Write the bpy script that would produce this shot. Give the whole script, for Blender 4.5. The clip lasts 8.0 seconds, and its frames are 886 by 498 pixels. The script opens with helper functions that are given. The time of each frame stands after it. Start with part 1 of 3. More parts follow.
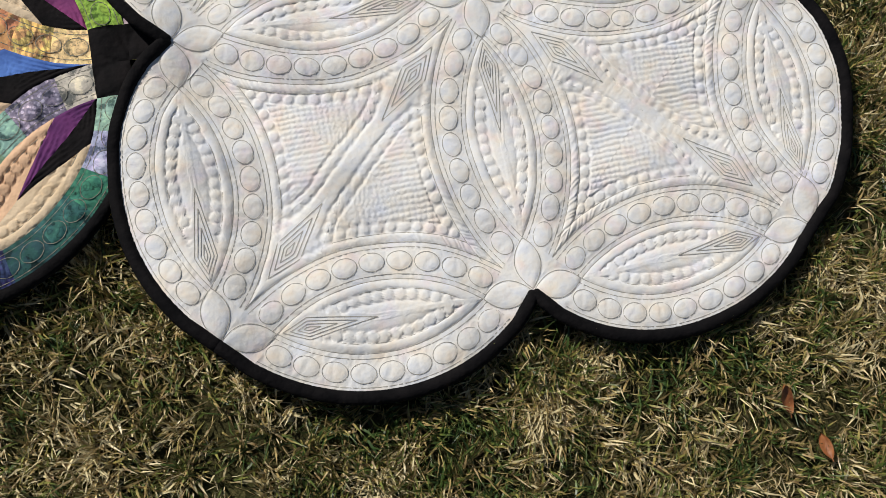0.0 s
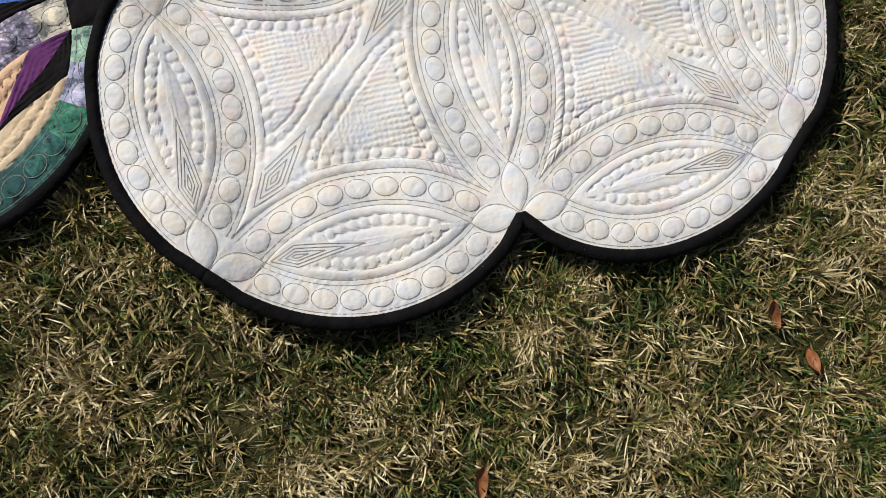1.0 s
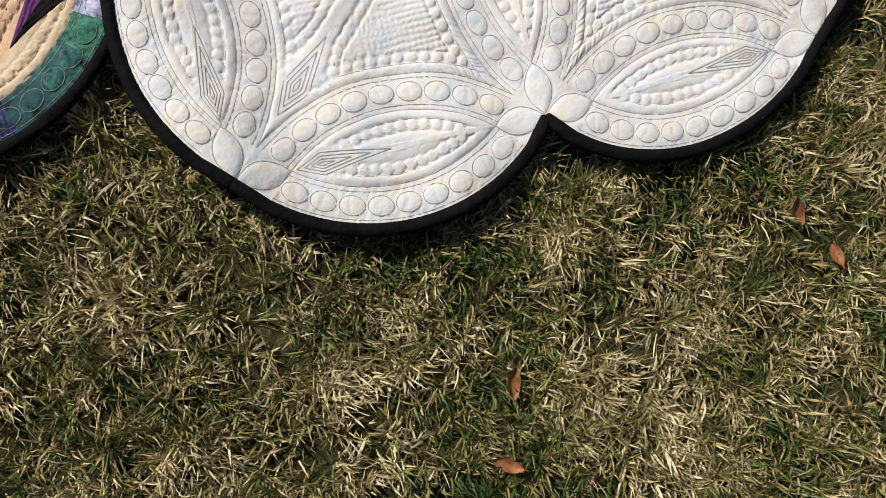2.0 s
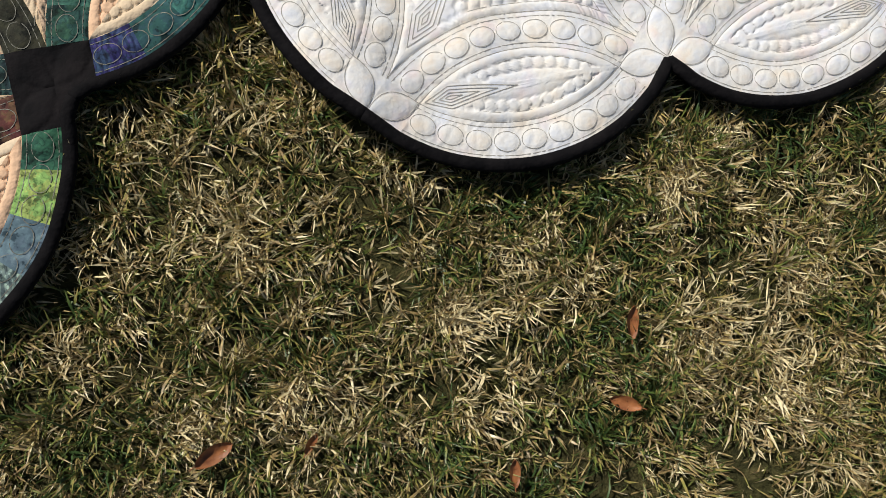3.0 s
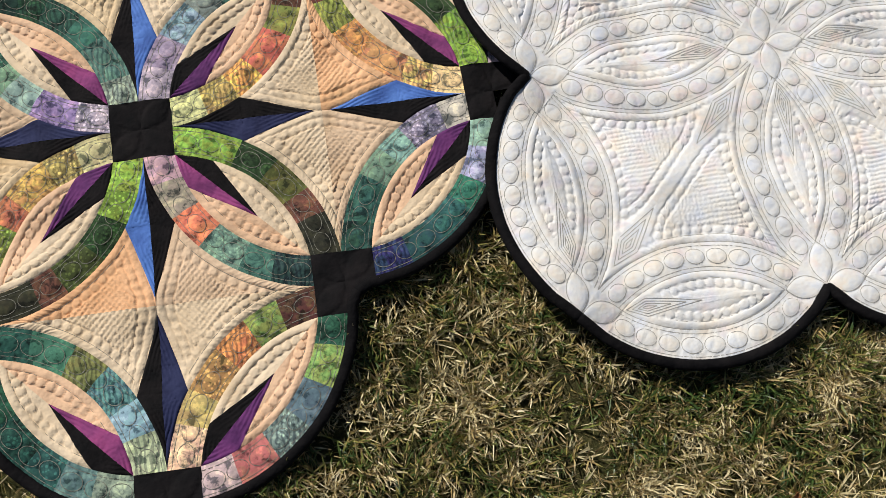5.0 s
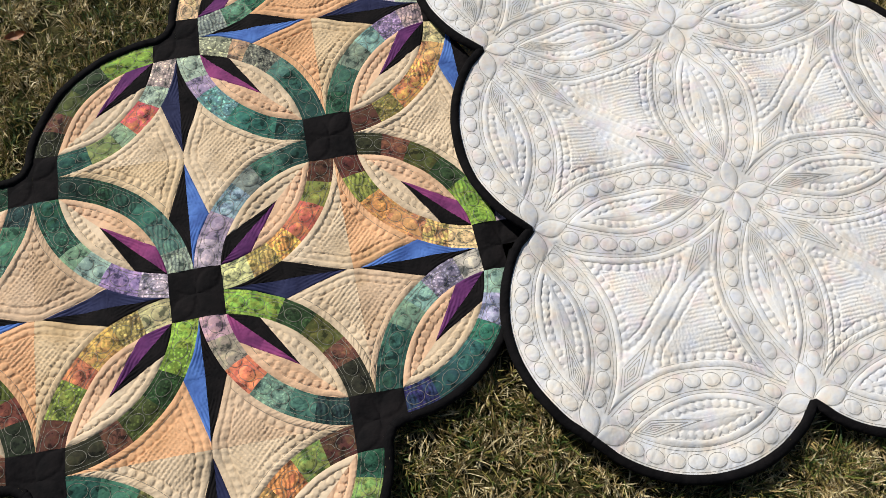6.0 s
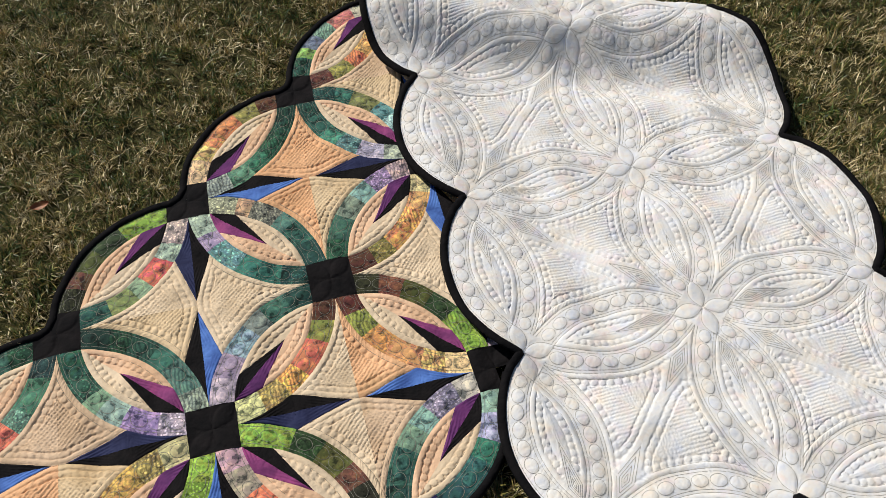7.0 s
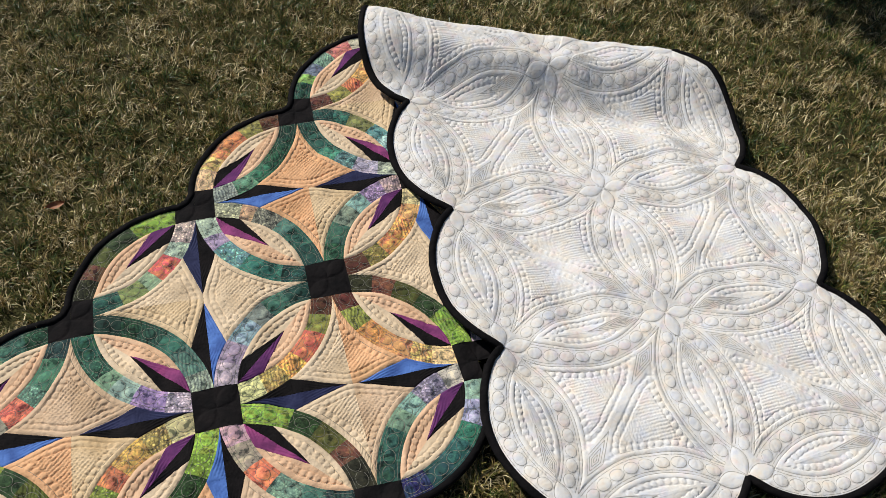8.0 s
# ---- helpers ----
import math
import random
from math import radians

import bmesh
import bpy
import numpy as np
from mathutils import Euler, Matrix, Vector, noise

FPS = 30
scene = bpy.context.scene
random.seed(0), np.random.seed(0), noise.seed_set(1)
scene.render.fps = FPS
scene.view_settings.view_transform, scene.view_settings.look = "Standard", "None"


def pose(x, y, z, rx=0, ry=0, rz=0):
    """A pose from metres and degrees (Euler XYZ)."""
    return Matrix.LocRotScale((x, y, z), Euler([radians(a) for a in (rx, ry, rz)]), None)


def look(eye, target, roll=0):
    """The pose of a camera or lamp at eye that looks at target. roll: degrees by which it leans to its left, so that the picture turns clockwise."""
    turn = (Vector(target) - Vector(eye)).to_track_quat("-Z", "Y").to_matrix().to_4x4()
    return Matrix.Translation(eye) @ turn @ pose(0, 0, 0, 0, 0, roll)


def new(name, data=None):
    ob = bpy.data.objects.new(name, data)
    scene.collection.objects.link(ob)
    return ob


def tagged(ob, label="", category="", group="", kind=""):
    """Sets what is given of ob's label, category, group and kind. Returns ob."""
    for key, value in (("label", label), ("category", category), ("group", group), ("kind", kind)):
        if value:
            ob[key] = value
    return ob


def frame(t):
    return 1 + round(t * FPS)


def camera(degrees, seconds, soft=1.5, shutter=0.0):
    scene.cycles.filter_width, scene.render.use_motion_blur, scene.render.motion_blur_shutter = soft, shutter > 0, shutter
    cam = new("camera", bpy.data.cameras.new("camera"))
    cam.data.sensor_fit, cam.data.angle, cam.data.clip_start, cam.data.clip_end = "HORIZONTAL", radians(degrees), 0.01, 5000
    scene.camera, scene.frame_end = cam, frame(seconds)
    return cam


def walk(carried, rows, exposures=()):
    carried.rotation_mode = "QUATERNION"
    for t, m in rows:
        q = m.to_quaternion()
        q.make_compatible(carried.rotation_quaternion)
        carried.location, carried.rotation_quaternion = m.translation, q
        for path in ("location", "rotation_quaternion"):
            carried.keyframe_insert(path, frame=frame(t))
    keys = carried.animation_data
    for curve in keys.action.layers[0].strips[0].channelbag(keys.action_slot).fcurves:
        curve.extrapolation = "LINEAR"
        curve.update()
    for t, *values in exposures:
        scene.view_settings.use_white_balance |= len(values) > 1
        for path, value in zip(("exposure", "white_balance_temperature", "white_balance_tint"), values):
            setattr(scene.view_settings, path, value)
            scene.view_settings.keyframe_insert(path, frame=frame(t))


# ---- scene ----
cam = camera(54.8, 8.0, soft=0.83)
PATH = [
    (0, (0.836, -0.53, 1.118), (1.046, -0.174, -0.838), 20.5),
    (0.5, (0.833, -0.558, 1.105), (1.04, -0.268, -0.863), 25.0),
    (1, (0.831, -0.57, 1.107), (1.049, -0.317, -0.865), 29.0),
    (1.5, (0.822, -0.591, 1.111), (1.039, -0.384, -0.867), 33.0),
    (1.7, (0.812, -0.599, 1.107), (1.02, -0.429, -0.875), 37.1),
    (2.8, (0.598, -0.652, 1.064), (0.906, -0.546, -0.909), 57.8),
    (3, (0.573, -0.646, 1.069), (0.848, -0.534, -0.908), 55.5),
    (3.5, (0.504, -0.636, 1.105), (0.685, -0.478, -0.88), 38.7),
    (4, (0.414, -0.619, 1.179), (0.553, -0.381, -0.802), 22.2),
    (4.5, (0.398, -0.614, 1.267), (0.523, -0.211, -0.688), 9.7),
    (4.7, (0.399, -0.589, 1.296), (0.513, -0.163, -0.655), 7.6),
    (5.8, (0.346, -0.669, 1.463), (0.487, 0.105, -0.376), 0.6),
    (6, (0.347, -0.67, 1.504), (0.501, 0.154, -0.311), 0.2),
    (6.5, (0.34, -0.709, 1.564), (0.532, 0.284, -0.161), -1.3),
    (7, (0.287, -0.79, 1.606), (0.56, 0.341, -0.02), -0.4),
    (7.5, (0.225, -0.879, 1.665), (0.563, 0.317, 0.098), 1.8),
    (8, (0.184, -0.975, 1.675), (0.56, 0.239, 0.131), 4.2),
]
walk(cam, [(t, look(eye, target, roll)) for t, eye, target, roll in PATH],
     exposures=((0.0, -0.55), (1.0, -0.45), (3.5, -0.37), (8.0, -0.39)))

# ---- light ----
SUN_AZ, SUN_EL = 128.0, 41.0          # degrees counter-clockwise from +x to the sun, and its height
world = bpy.data.worlds.new("sky")
scene.world = world
world.use_nodes = True
wn = world.node_tree
sky = wn.nodes.new("ShaderNodeTexSky")
sky.sky_type = "NISHITA"
sky.sun_disc = False
sky.sun_elevation = radians(SUN_EL)
sky.sun_rotation = radians(90 - SUN_AZ)
wn.links.new(sky.outputs["Color"], wn.nodes["Background"].inputs["Color"])
wn.nodes["Background"].inputs["Strength"].default_value = 0.05
sun = new("sun", bpy.data.lights.new("sun", "SUN"))
sun.data.energy = 5.25
sun.data.angle = radians(0.5)
sun.data.color = (1.0, 0.95, 0.87)
sd = Vector((math.cos(radians(SUN_EL)) * math.cos(radians(SUN_AZ)),
             math.cos(radians(SUN_EL)) * math.sin(radians(SUN_AZ)), math.sin(radians(SUN_EL))))
sun.matrix_world = look(sd * 10, (0, 0, 0))


# ---- materials ----
class Nodes:
    """A small writer of node materials."""

    def __init__(self, name, rough=0.8, spec=0.3):
        self.mat = bpy.data.materials.new(name)
        self.mat.use_nodes = True
        self.t = self.mat.node_tree
        self.bsdf = self.t.nodes["Principled BSDF"]
        self.bsdf.inputs["Roughness"].default_value = rough
        self.bsdf.inputs["Specular IOR Level"].default_value = spec

    def add(self, kind, **sets):
        n = self.t.nodes.new(kind)
        for key, value in sets.items():
            if key in n.inputs:
                self.put(value, n.inputs[key])
            else:
                setattr(n, key, value)
        return n

    def put(self, value, socket):
        if isinstance(value, bpy.types.NodeSocket):
            self.t.links.new(value, socket)
        else:
            socket.default_value = value

    def noise(self, vec, scale, detail=3.0, rough=0.55):
        n = self.add("ShaderNodeTexNoise")
        self.put(vec, n.inputs["Vector"])
        n.inputs["Scale"].default_value = scale
        n.inputs["Detail"].default_value = detail
        n.inputs["Roughness"].default_value = rough
        return n.outputs["Fac"]

    def ramp(self, fac, stops, mode="LINEAR"):
        n = self.add("ShaderNodeValToRGB")
        n.color_ramp.interpolation = mode
        el = n.color_ramp.elements
        while len(el) < len(stops):
            el.new(0.5)
        for e, (p, c) in zip(el, stops):
            e.position = p
            e.color = (*c, 1) if len(c) == 3 else c
        self.put(fac, n.inputs["Fac"])
        return n.outputs["Color"]

    def mix(self, fac, a, b, mode="MIX"):
        n = self.add("ShaderNodeMix")
        n.data_type, n.blend_type = "RGBA", mode
        self.put(fac, n.inputs[0])
        self.put((*a, 1) if isinstance(a, tuple) and len(a) == 3 else a, n.inputs[6])
        self.put((*b, 1) if isinstance(b, tuple) and len(b) == 3 else b, n.inputs[7])
        return n.outputs[2]

    def math(self, op, a, b=0.0):
        n = self.add("ShaderNodeMath")
        n.operation = op
        self.put(a, n.inputs[0])
        self.put(b, n.inputs[1])
        return n.outputs[0]

    def shifted(self, step=37.0):
        """Object coordinates, moved by the object's own random number."""
        tc = self.add("ShaderNodeTexCoord").outputs["Object"]
        rnd = self.add("ShaderNodeObjectInfo").outputs["Random"]
        n = self.add("ShaderNodeVectorMath")
        n.operation = "ADD"
        self.put(tc, n.inputs[0])
        self.put(self.math("MULTIPLY", rnd, step), n.inputs[1])
        return n.outputs[0]

    def bump(self, height, strength, distance):
        n = self.add("ShaderNodeBump")
        n.inputs["Strength"].default_value = strength
        n.inputs["Distance"].default_value = distance
        self.put(height, n.inputs["Height"])
        self.t.links.new(n.outputs["Normal"], self.bsdf.inputs["Normal"])

    def base(self, colour):
        self.put(colour, self.bsdf.inputs["Base Color"])
        return self.mat


def fabric_relief(m, vec, strength=0.35):
    """Puckers of the stitching and the weave."""
    pucker = m.noise(vec, 95.0, 2.0)
    crease = m.noise(vec, 45.0, 2.0)
    weave = m.noise(vec, 900.0, 1.0)
    m.bump(m.math("ADD", m.math("ADD", pucker, crease), m.math("MULTIPLY", weave, 0.04)), strength, 0.008)


def batik_material():
    m = Nodes("batik_cotton", 0.82, 0.2)
    vec = m.shifted()
    col = m.add("ShaderNodeObjectInfo").outputs["Color"]
    hsv = m.add("ShaderNodeHueSaturation")
    m.put(col, hsv.inputs["Color"])
    m.put(m.ramp(m.noise(vec, 26.0, 2.0), [(0.30, (0.48,) * 3), (0.70, (0.52,) * 3)]), hsv.inputs["Hue"])
    hsv.inputs["Saturation"].default_value = 0.92
    rnd = m.add("ShaderNodeObjectInfo").outputs["Random"]
    blot = m.ramp(m.noise(vec, 52.0, 4.0, 0.6), [(0.38, (0.22, 0.25, 0.27)), (0.44, (0.75, 0.75, 0.75)), (0.55, (0.88, 0.88, 0.86)), (0.63, (1.35, 1.3, 1.15))])
    # a second dye, neighbouring in hue, in hard-edged islands
    other = m.add("ShaderNodeHueSaturation")
    m.put(col, other.inputs["Color"])
    m.put(m.math("ADD", m.math("MULTIPLY", m.math("FRACT", m.math("MULTIPLY", rnd, 3.7)), 0.09), 0.465), other.inputs["Hue"])
    other.inputs["Saturation"].default_value = 0.92
    other.inputs["Value"].default_value = 1.1
    patches = m.ramp(m.noise(vec, 75.0, 3.0, 0.5), [(0.50, (0, 0, 0)), (0.53, (0.9, 0.9, 0.9))])
    tone = m.mix(1.0, m.mix(patches, hsv.outputs["Color"], other.outputs["Color"]), blot, "MULTIPLY")
    # waxed outlines: thin contours of a soft noise
    contour = m.math("ABSOLUTE", m.math("SUBTRACT", m.math("FRACT", m.math("MULTIPLY", m.noise(vec, 60.0, 1.0), 4.0)), 0.5))
    veins = m.ramp(contour, [(0.0, (0.42, 0.42, 0.46)), (0.10, (0.9, 0.9, 0.9)), (0.30, (1, 1, 1)), (0.5, (1.35, 1.3, 1.2))])
    which = m.ramp(rnd, [(0.35, (0.1,) * 3), (0.6, (0.9,) * 3)])
    tone = m.mix(which, tone, m.mix(1.0, tone, veins, "MULTIPLY"))
    # striped prints
    wav = m.add("ShaderNodeTexWave")
    m.put(vec, wav.inputs["Vector"])
    wav.inputs["Scale"].default_value = 38.0
    wav.inputs["Distortion"].default_value = 6.0
    wav.inputs["Detail"].default_value = 1.0
    bars = m.ramp(wav.outputs["Fac"], [(0.30, (0.32, 0.30, 0.34)), (0.42, (1, 1, 1)), (0.7, (1.2, 1.15, 1.05))])
    striped = m.ramp(m.math("FRACT", m.math("MULTIPLY", rnd, 5.1)), [(0.84, (0, 0, 0)), (0.86, (0.6, 0.6, 0.6))])
    tone = m.mix(striped, tone, m.mix(1.0, tone, bars, "MULTIPLY"))
    # some of the prints are dotted
    vor = m.add("ShaderNodeTexVoronoi")
    m.put(vec, vor.inputs["Vector"])
    vor.inputs["Scale"].default_value = 150.0
    dots = m.ramp(vor.outputs["Distance"], [(0.30, (1.6, 1.6, 1.5)), (0.42, (0.6, 0.6, 0.62))])
    dotted = m.ramp(m.math("FRACT", m.math("MULTIPLY", rnd, 7.3)), [(0.86, (0, 0, 0)), (0.88, (0.8, 0.8, 0.8))])
    tone = m.mix(dotted, tone, m.mix(1.0, tone, dots, "MULTIPLY"))
    fabric_relief(m, vec, 0.22)
    return m.base(tone)


def plain_cotton(name, lo, hi, rough=0.85, scale=30.0, relief=0.3, gloss=0.2):
    m = Nodes(name, rough, gloss)
    vec = m.shifted()
    f = m.noise(vec, scale, 4.0)
    fabric_relief(m, vec, relief)
    return m.base(m.ramp(f, [(0.3, lo), (0.7, hi)]))


def tinted_cotton():
    """Cream and peach grounds: the object's colour with soft dyed clouds."""
    m = Nodes("dyed_ground_cotton", 0.85, 0.2)
    vec = m.shifted()
    col = m.add("ShaderNodeObjectInfo").outputs["Color"]
    cloud = m.ramp(m.noise(vec, 11.0, 3.0), [(0.3, (0.86, 0.82, 0.76)), (0.65, (1.08, 1.07, 1.06))])
    tone = m.mix(1.0, col, cloud, "MULTIPLY")
    stain = m.ramp(m.noise(vec, 7.0, 2.0), [(0.64, (0, 0, 0)), (0.78, (0.55, 0.55, 0.55))])
    tone = m.mix(stain, tone, (0.50, 0.34, 0.17))
    fabric_relief(m, vec)
    return m.base(tone)


def star_cotton():
    """Hand-dyed cotton of the star points: the object's colour, faintly streaked."""
    m = Nodes("hand_dyed_star_cotton", 0.8, 0.2)
    vec = m.shifted()
    col = m.add("ShaderNodeObjectInfo").outputs["Color"]
    streak = m.ramp(m.noise(vec, 26.0, 4.0), [(0.32, (0.62, 0.62, 0.70)), (0.5, (1.0, 1.0, 1.0)), (0.68, (1.35, 1.3, 1.2))])
    fabric_relief(m, vec, 0.15)
    return m.base(m.mix(1.0, col, streak, "MULTIPLY"))


def backing_cotton():
    m = Nodes("pale_backing_cotton", 0.85, 0.2)
    vec = m.add("ShaderNodeTexCoord").outputs["Object"]
    tint = m.ramp(m.noise(vec, 17.0, 3.0), [(0.30, (0.775, 0.79, 0.845)), (0.42, (0.825, 0.825, 0.835)),
                                            (0.54, (0.835, 0.825, 0.81)), (0.63, (0.85, 0.81, 0.755)), (0.74, (0.82, 0.79, 0.80))])
    spots = m.ramp(m.noise(vec, 48.0, 3.0), [(0.32, (0.91, 0.945, 1.0)), (0.45, (0.99, 1.0, 1.0)), (0.57, (1.0, 0.985, 0.95)), (0.68, (1.0, 0.945, 0.87))])
    rose = m.ramp(m.noise(vec, 29.0, 2.0), [(0.52, (1.0, 1.0, 1.0)), (0.70, (0.99, 0.92, 0.95))])
    spots = m.mix(1.0, spots, rose, "MULTIPLY")
    fabric_relief(m, vec, 0.16)
    return m.base(m.mix(1.0, tint, spots, "MULTIPLY"))


def grass_material():
    m = Nodes("grass_blades", 0.42, 0.5)
    geo = m.add("ShaderNodeNewGeometry")
    pos = geo.outputs["Position"]
    patchy = m.math("ADD", m.math("MULTIPLY", m.noise(pos, 5.0, 3.0), 0.5), m.math("MULTIPLY", m.noise(pos, 17.0, 2.0), 0.5))
    dry = m.math("ADD", m.math("MULTIPLY", m.math("SUBTRACT", patchy, 0.476), 3.7), geo.outputs["Random Per Island"])
    col = m.ramp(dry, [(0.00, (0.045, 0.090, 0.022)), (0.22, (0.115, 0.165, 0.038)), (0.38, (0.22, 0.235, 0.055)), (0.50, (0.40, 0.325, 0.105)),
                       (0.60, (0.20, 0.135, 0.06)), (0.70, (0.52, 0.40, 0.17)), (0.84, (0.32, 0.215, 0.10)), (0.97, (0.78, 0.67, 0.40))])
    streak = m.ramp(m.noise(pos, 120.0, 2.0), [(0.3, (0.7, 0.7, 0.7)), (0.7, (1.15, 1.15, 1.1))])
    return m.base(m.mix(1.0, col, streak, "MULTIPLY"))


def soil_material():
    m = Nodes("thatch_and_soil", 0.95, 0.1)
    pos = m.add("ShaderNodeNewGeometry").outputs["Position"]
    f = m.noise(pos, 60.0, 6.0, 0.75)
    g = m.noise(pos, 5.0, 4.0)
    col = m.mix(g, m.ramp(f, [(0.3, (0.050, 0.040, 0.022)), (0.52, (0.11, 0.088, 0.042)), (0.72, (0.25, 0.19, 0.09))]),
                m.ramp(f, [(0.3, (0.033, 0.042, 0.016)), (0.52, (0.080, 0.092, 0.030)), (0.72, (0.19, 0.175, 0.07))]))
    m.bump(f, 1.0, 0.02)
    return m.base(col)


def leaf_material(name, lo, hi):
    m = Nodes(name, 0.5, 0.4)
    vec = m.shifted()
    m.bump(m.noise(vec, 300.0, 2.0), 0.4, 0.002)
    return m.base(m.ramp(m.noise(vec, 70.0, 4.0), [(0.3, lo), (0.7, hi)]))


BATIK = batik_material()
GROUND_COTTON = tinted_cotton()
STAR_COTTON = star_cotton()
BLACK = plain_cotton("black_cotton", (0.006, 0.006, 0.007), (0.014, 0.012, 0.013), 0.9, 30.0, 0.25, 0.10)
BINDING = plain_cotton("black_binding_cotton", (0.004, 0.004, 0.005), (0.010, 0.009, 0.010), 0.85, 40.0, 0.3, 0.08)
BACKING = backing_cotton()
# pale thread, coloured darker to paint in the shade of the stitched grooves
THREAD_BACK = plain_cotton("grey_thread_and_groove_shade", (0.26, 0.255, 0.23), (0.50, 0.48, 0.43), 0.7, 120.0)
# mid tone: thread on dark patches, painted groove shadow on light ones
THREAD_FRONT = plain_cotton("olive_thread_and_groove_shade", (0.09, 0.095, 0.08), (0.32, 0.31, 0.26), 0.7, 160.0)
GRASS = grass_material()
SOIL = soil_material()
LEAF = leaf_material("dry_oak_leaf", (0.20, 0.068, 0.026), (0.43, 0.17, 0.06))
CLOVER = leaf_material("clover_leaf", (0.04, 0.10, 0.02), (0.09, 0.19, 0.04))

# ---- the quilt's pattern: interlocked rings on a square net ----
NET = 0.42                       # from one corner square to the next
HALF = NET / math.sqrt(2)        # the same along the net's diagonals, halved
SQ = 0.05                        # half a corner square
AWAY = 0.1865                    # from a melon's axis to the centre of its ring
KX, KY = HALF / 2 + AWAY * math.sqrt(0.5), HALF / 2 - AWAY * math.sqrt(0.5)
R_OUT = math.hypot(KX, SQ - KY)  # outer and inner edge of a ring's pieced arc
R_IN = math.hypot(KX - SQ, SQ - KY)
STAR_Y = 0.163                   # where a blue star point is widest
STAR_TIP = HALF - 0.013
MELON_E, MELON_TIP = 0.054, 0.172  # the same for a purple point, along the melon


def arc_pts(r, n, p0=0.0, p1=1.0):
    a0 = math.asin((SQ - KY) / r)
    a = math.pi - a0 - np.linspace(p0, p1, n) * (math.pi / 2 - 2 * a0)
    return np.stack([KX + r * np.cos(a), KY + r * np.sin(a)], 1)


def line_pts(n, *corners):
    c = np.array(corners, float)
    d = np.concatenate([[0], np.cumsum(np.hypot(*np.diff(c, axis=0).T))])
    s = np.linspace(0, d[-1], n)
    return np.stack([np.interp(s, d, c[:, 0]), np.interp(s, d, c[:, 1])], 1)


def resampled(c, n):
    d = np.concatenate([[0], np.cumsum(np.hypot(*np.diff(c, axis=0).T))])
    s = np.linspace(0, d[-1], n)
    return np.stack([np.interp(s, d, c[:, 0]), np.interp(s, d, c[:, 1])], 1)


STAR_A0 = math.asin((SQ - KY) / R_OUT)
STAR_PHI = (math.asin((STAR_Y - KY) / R_OUT) - STAR_A0) / (math.pi / 2 - 2 * STAR_A0)
STAR_X = KX - math.sqrt(R_OUT ** 2 - (STAR_Y - KY) ** 2)


def melon_corner():
    """Where the inner edge of the arc passes the purple point's widest place, as a share of the arc."""
    a = arc_pts(R_IN, 400)
    e = (a[:, 0] + a[:, 1]) / math.sqrt(2) - SQ * math.sqrt(2)
    i = int(np.argmin(abs(e - MELON_E)))
    return i / 399, (a[i, 1] - a[i, 0]) / math.sqrt(2)


MELON_PHI, MELON_F = melon_corner()
D2 = math.sqrt(2)
TIP_XY = ((MELON_TIP + SQ * D2) / D2,) * 2


def puff(d, w):
    """Height of padded cloth at the distance d from a line of stitches."""
    return 1 - np.exp(-np.clip(d, 0, None) / w)


def bead(dx, dy, a, b):
    q = np.clip(1 - (dx / a) ** 2 - (dy / b) ** 2, 0, None)
    return q ** 0.28


def oval_step():
    mid = (R_IN + R_OUT) / 2
    a0 = math.asin((SQ - KY) / mid)
    return (math.pi / 2 - 2 * a0) / 9, a0


# the diamonds stitched on the back: near tip, widest place, far tip and half width, along and across their axis
STAR_KITE = (0.102, 0.148, 0.226, 0.0185)
MELON_KITE = (0.078, 0.112, 0.205, 0.0145)
RINGS = (1.0, 0.70, 0.42, 0.18)


def kite_grooves(across, along, kite):
    """Depth of the nested outlines of a diamond."""
    near, wide, far, half = kite
    g = np.maximum(across / half + np.where(along < wide, (wide - along) / (wide - near), (along - wide) / (far - wide)),
                   0.0)
    out = np.zeros_like(across)
    for ring in RINGS:
        out = np.maximum(out, np.exp(-((g - ring) * half / 0.0022) ** 2))
    return 0.16 * out


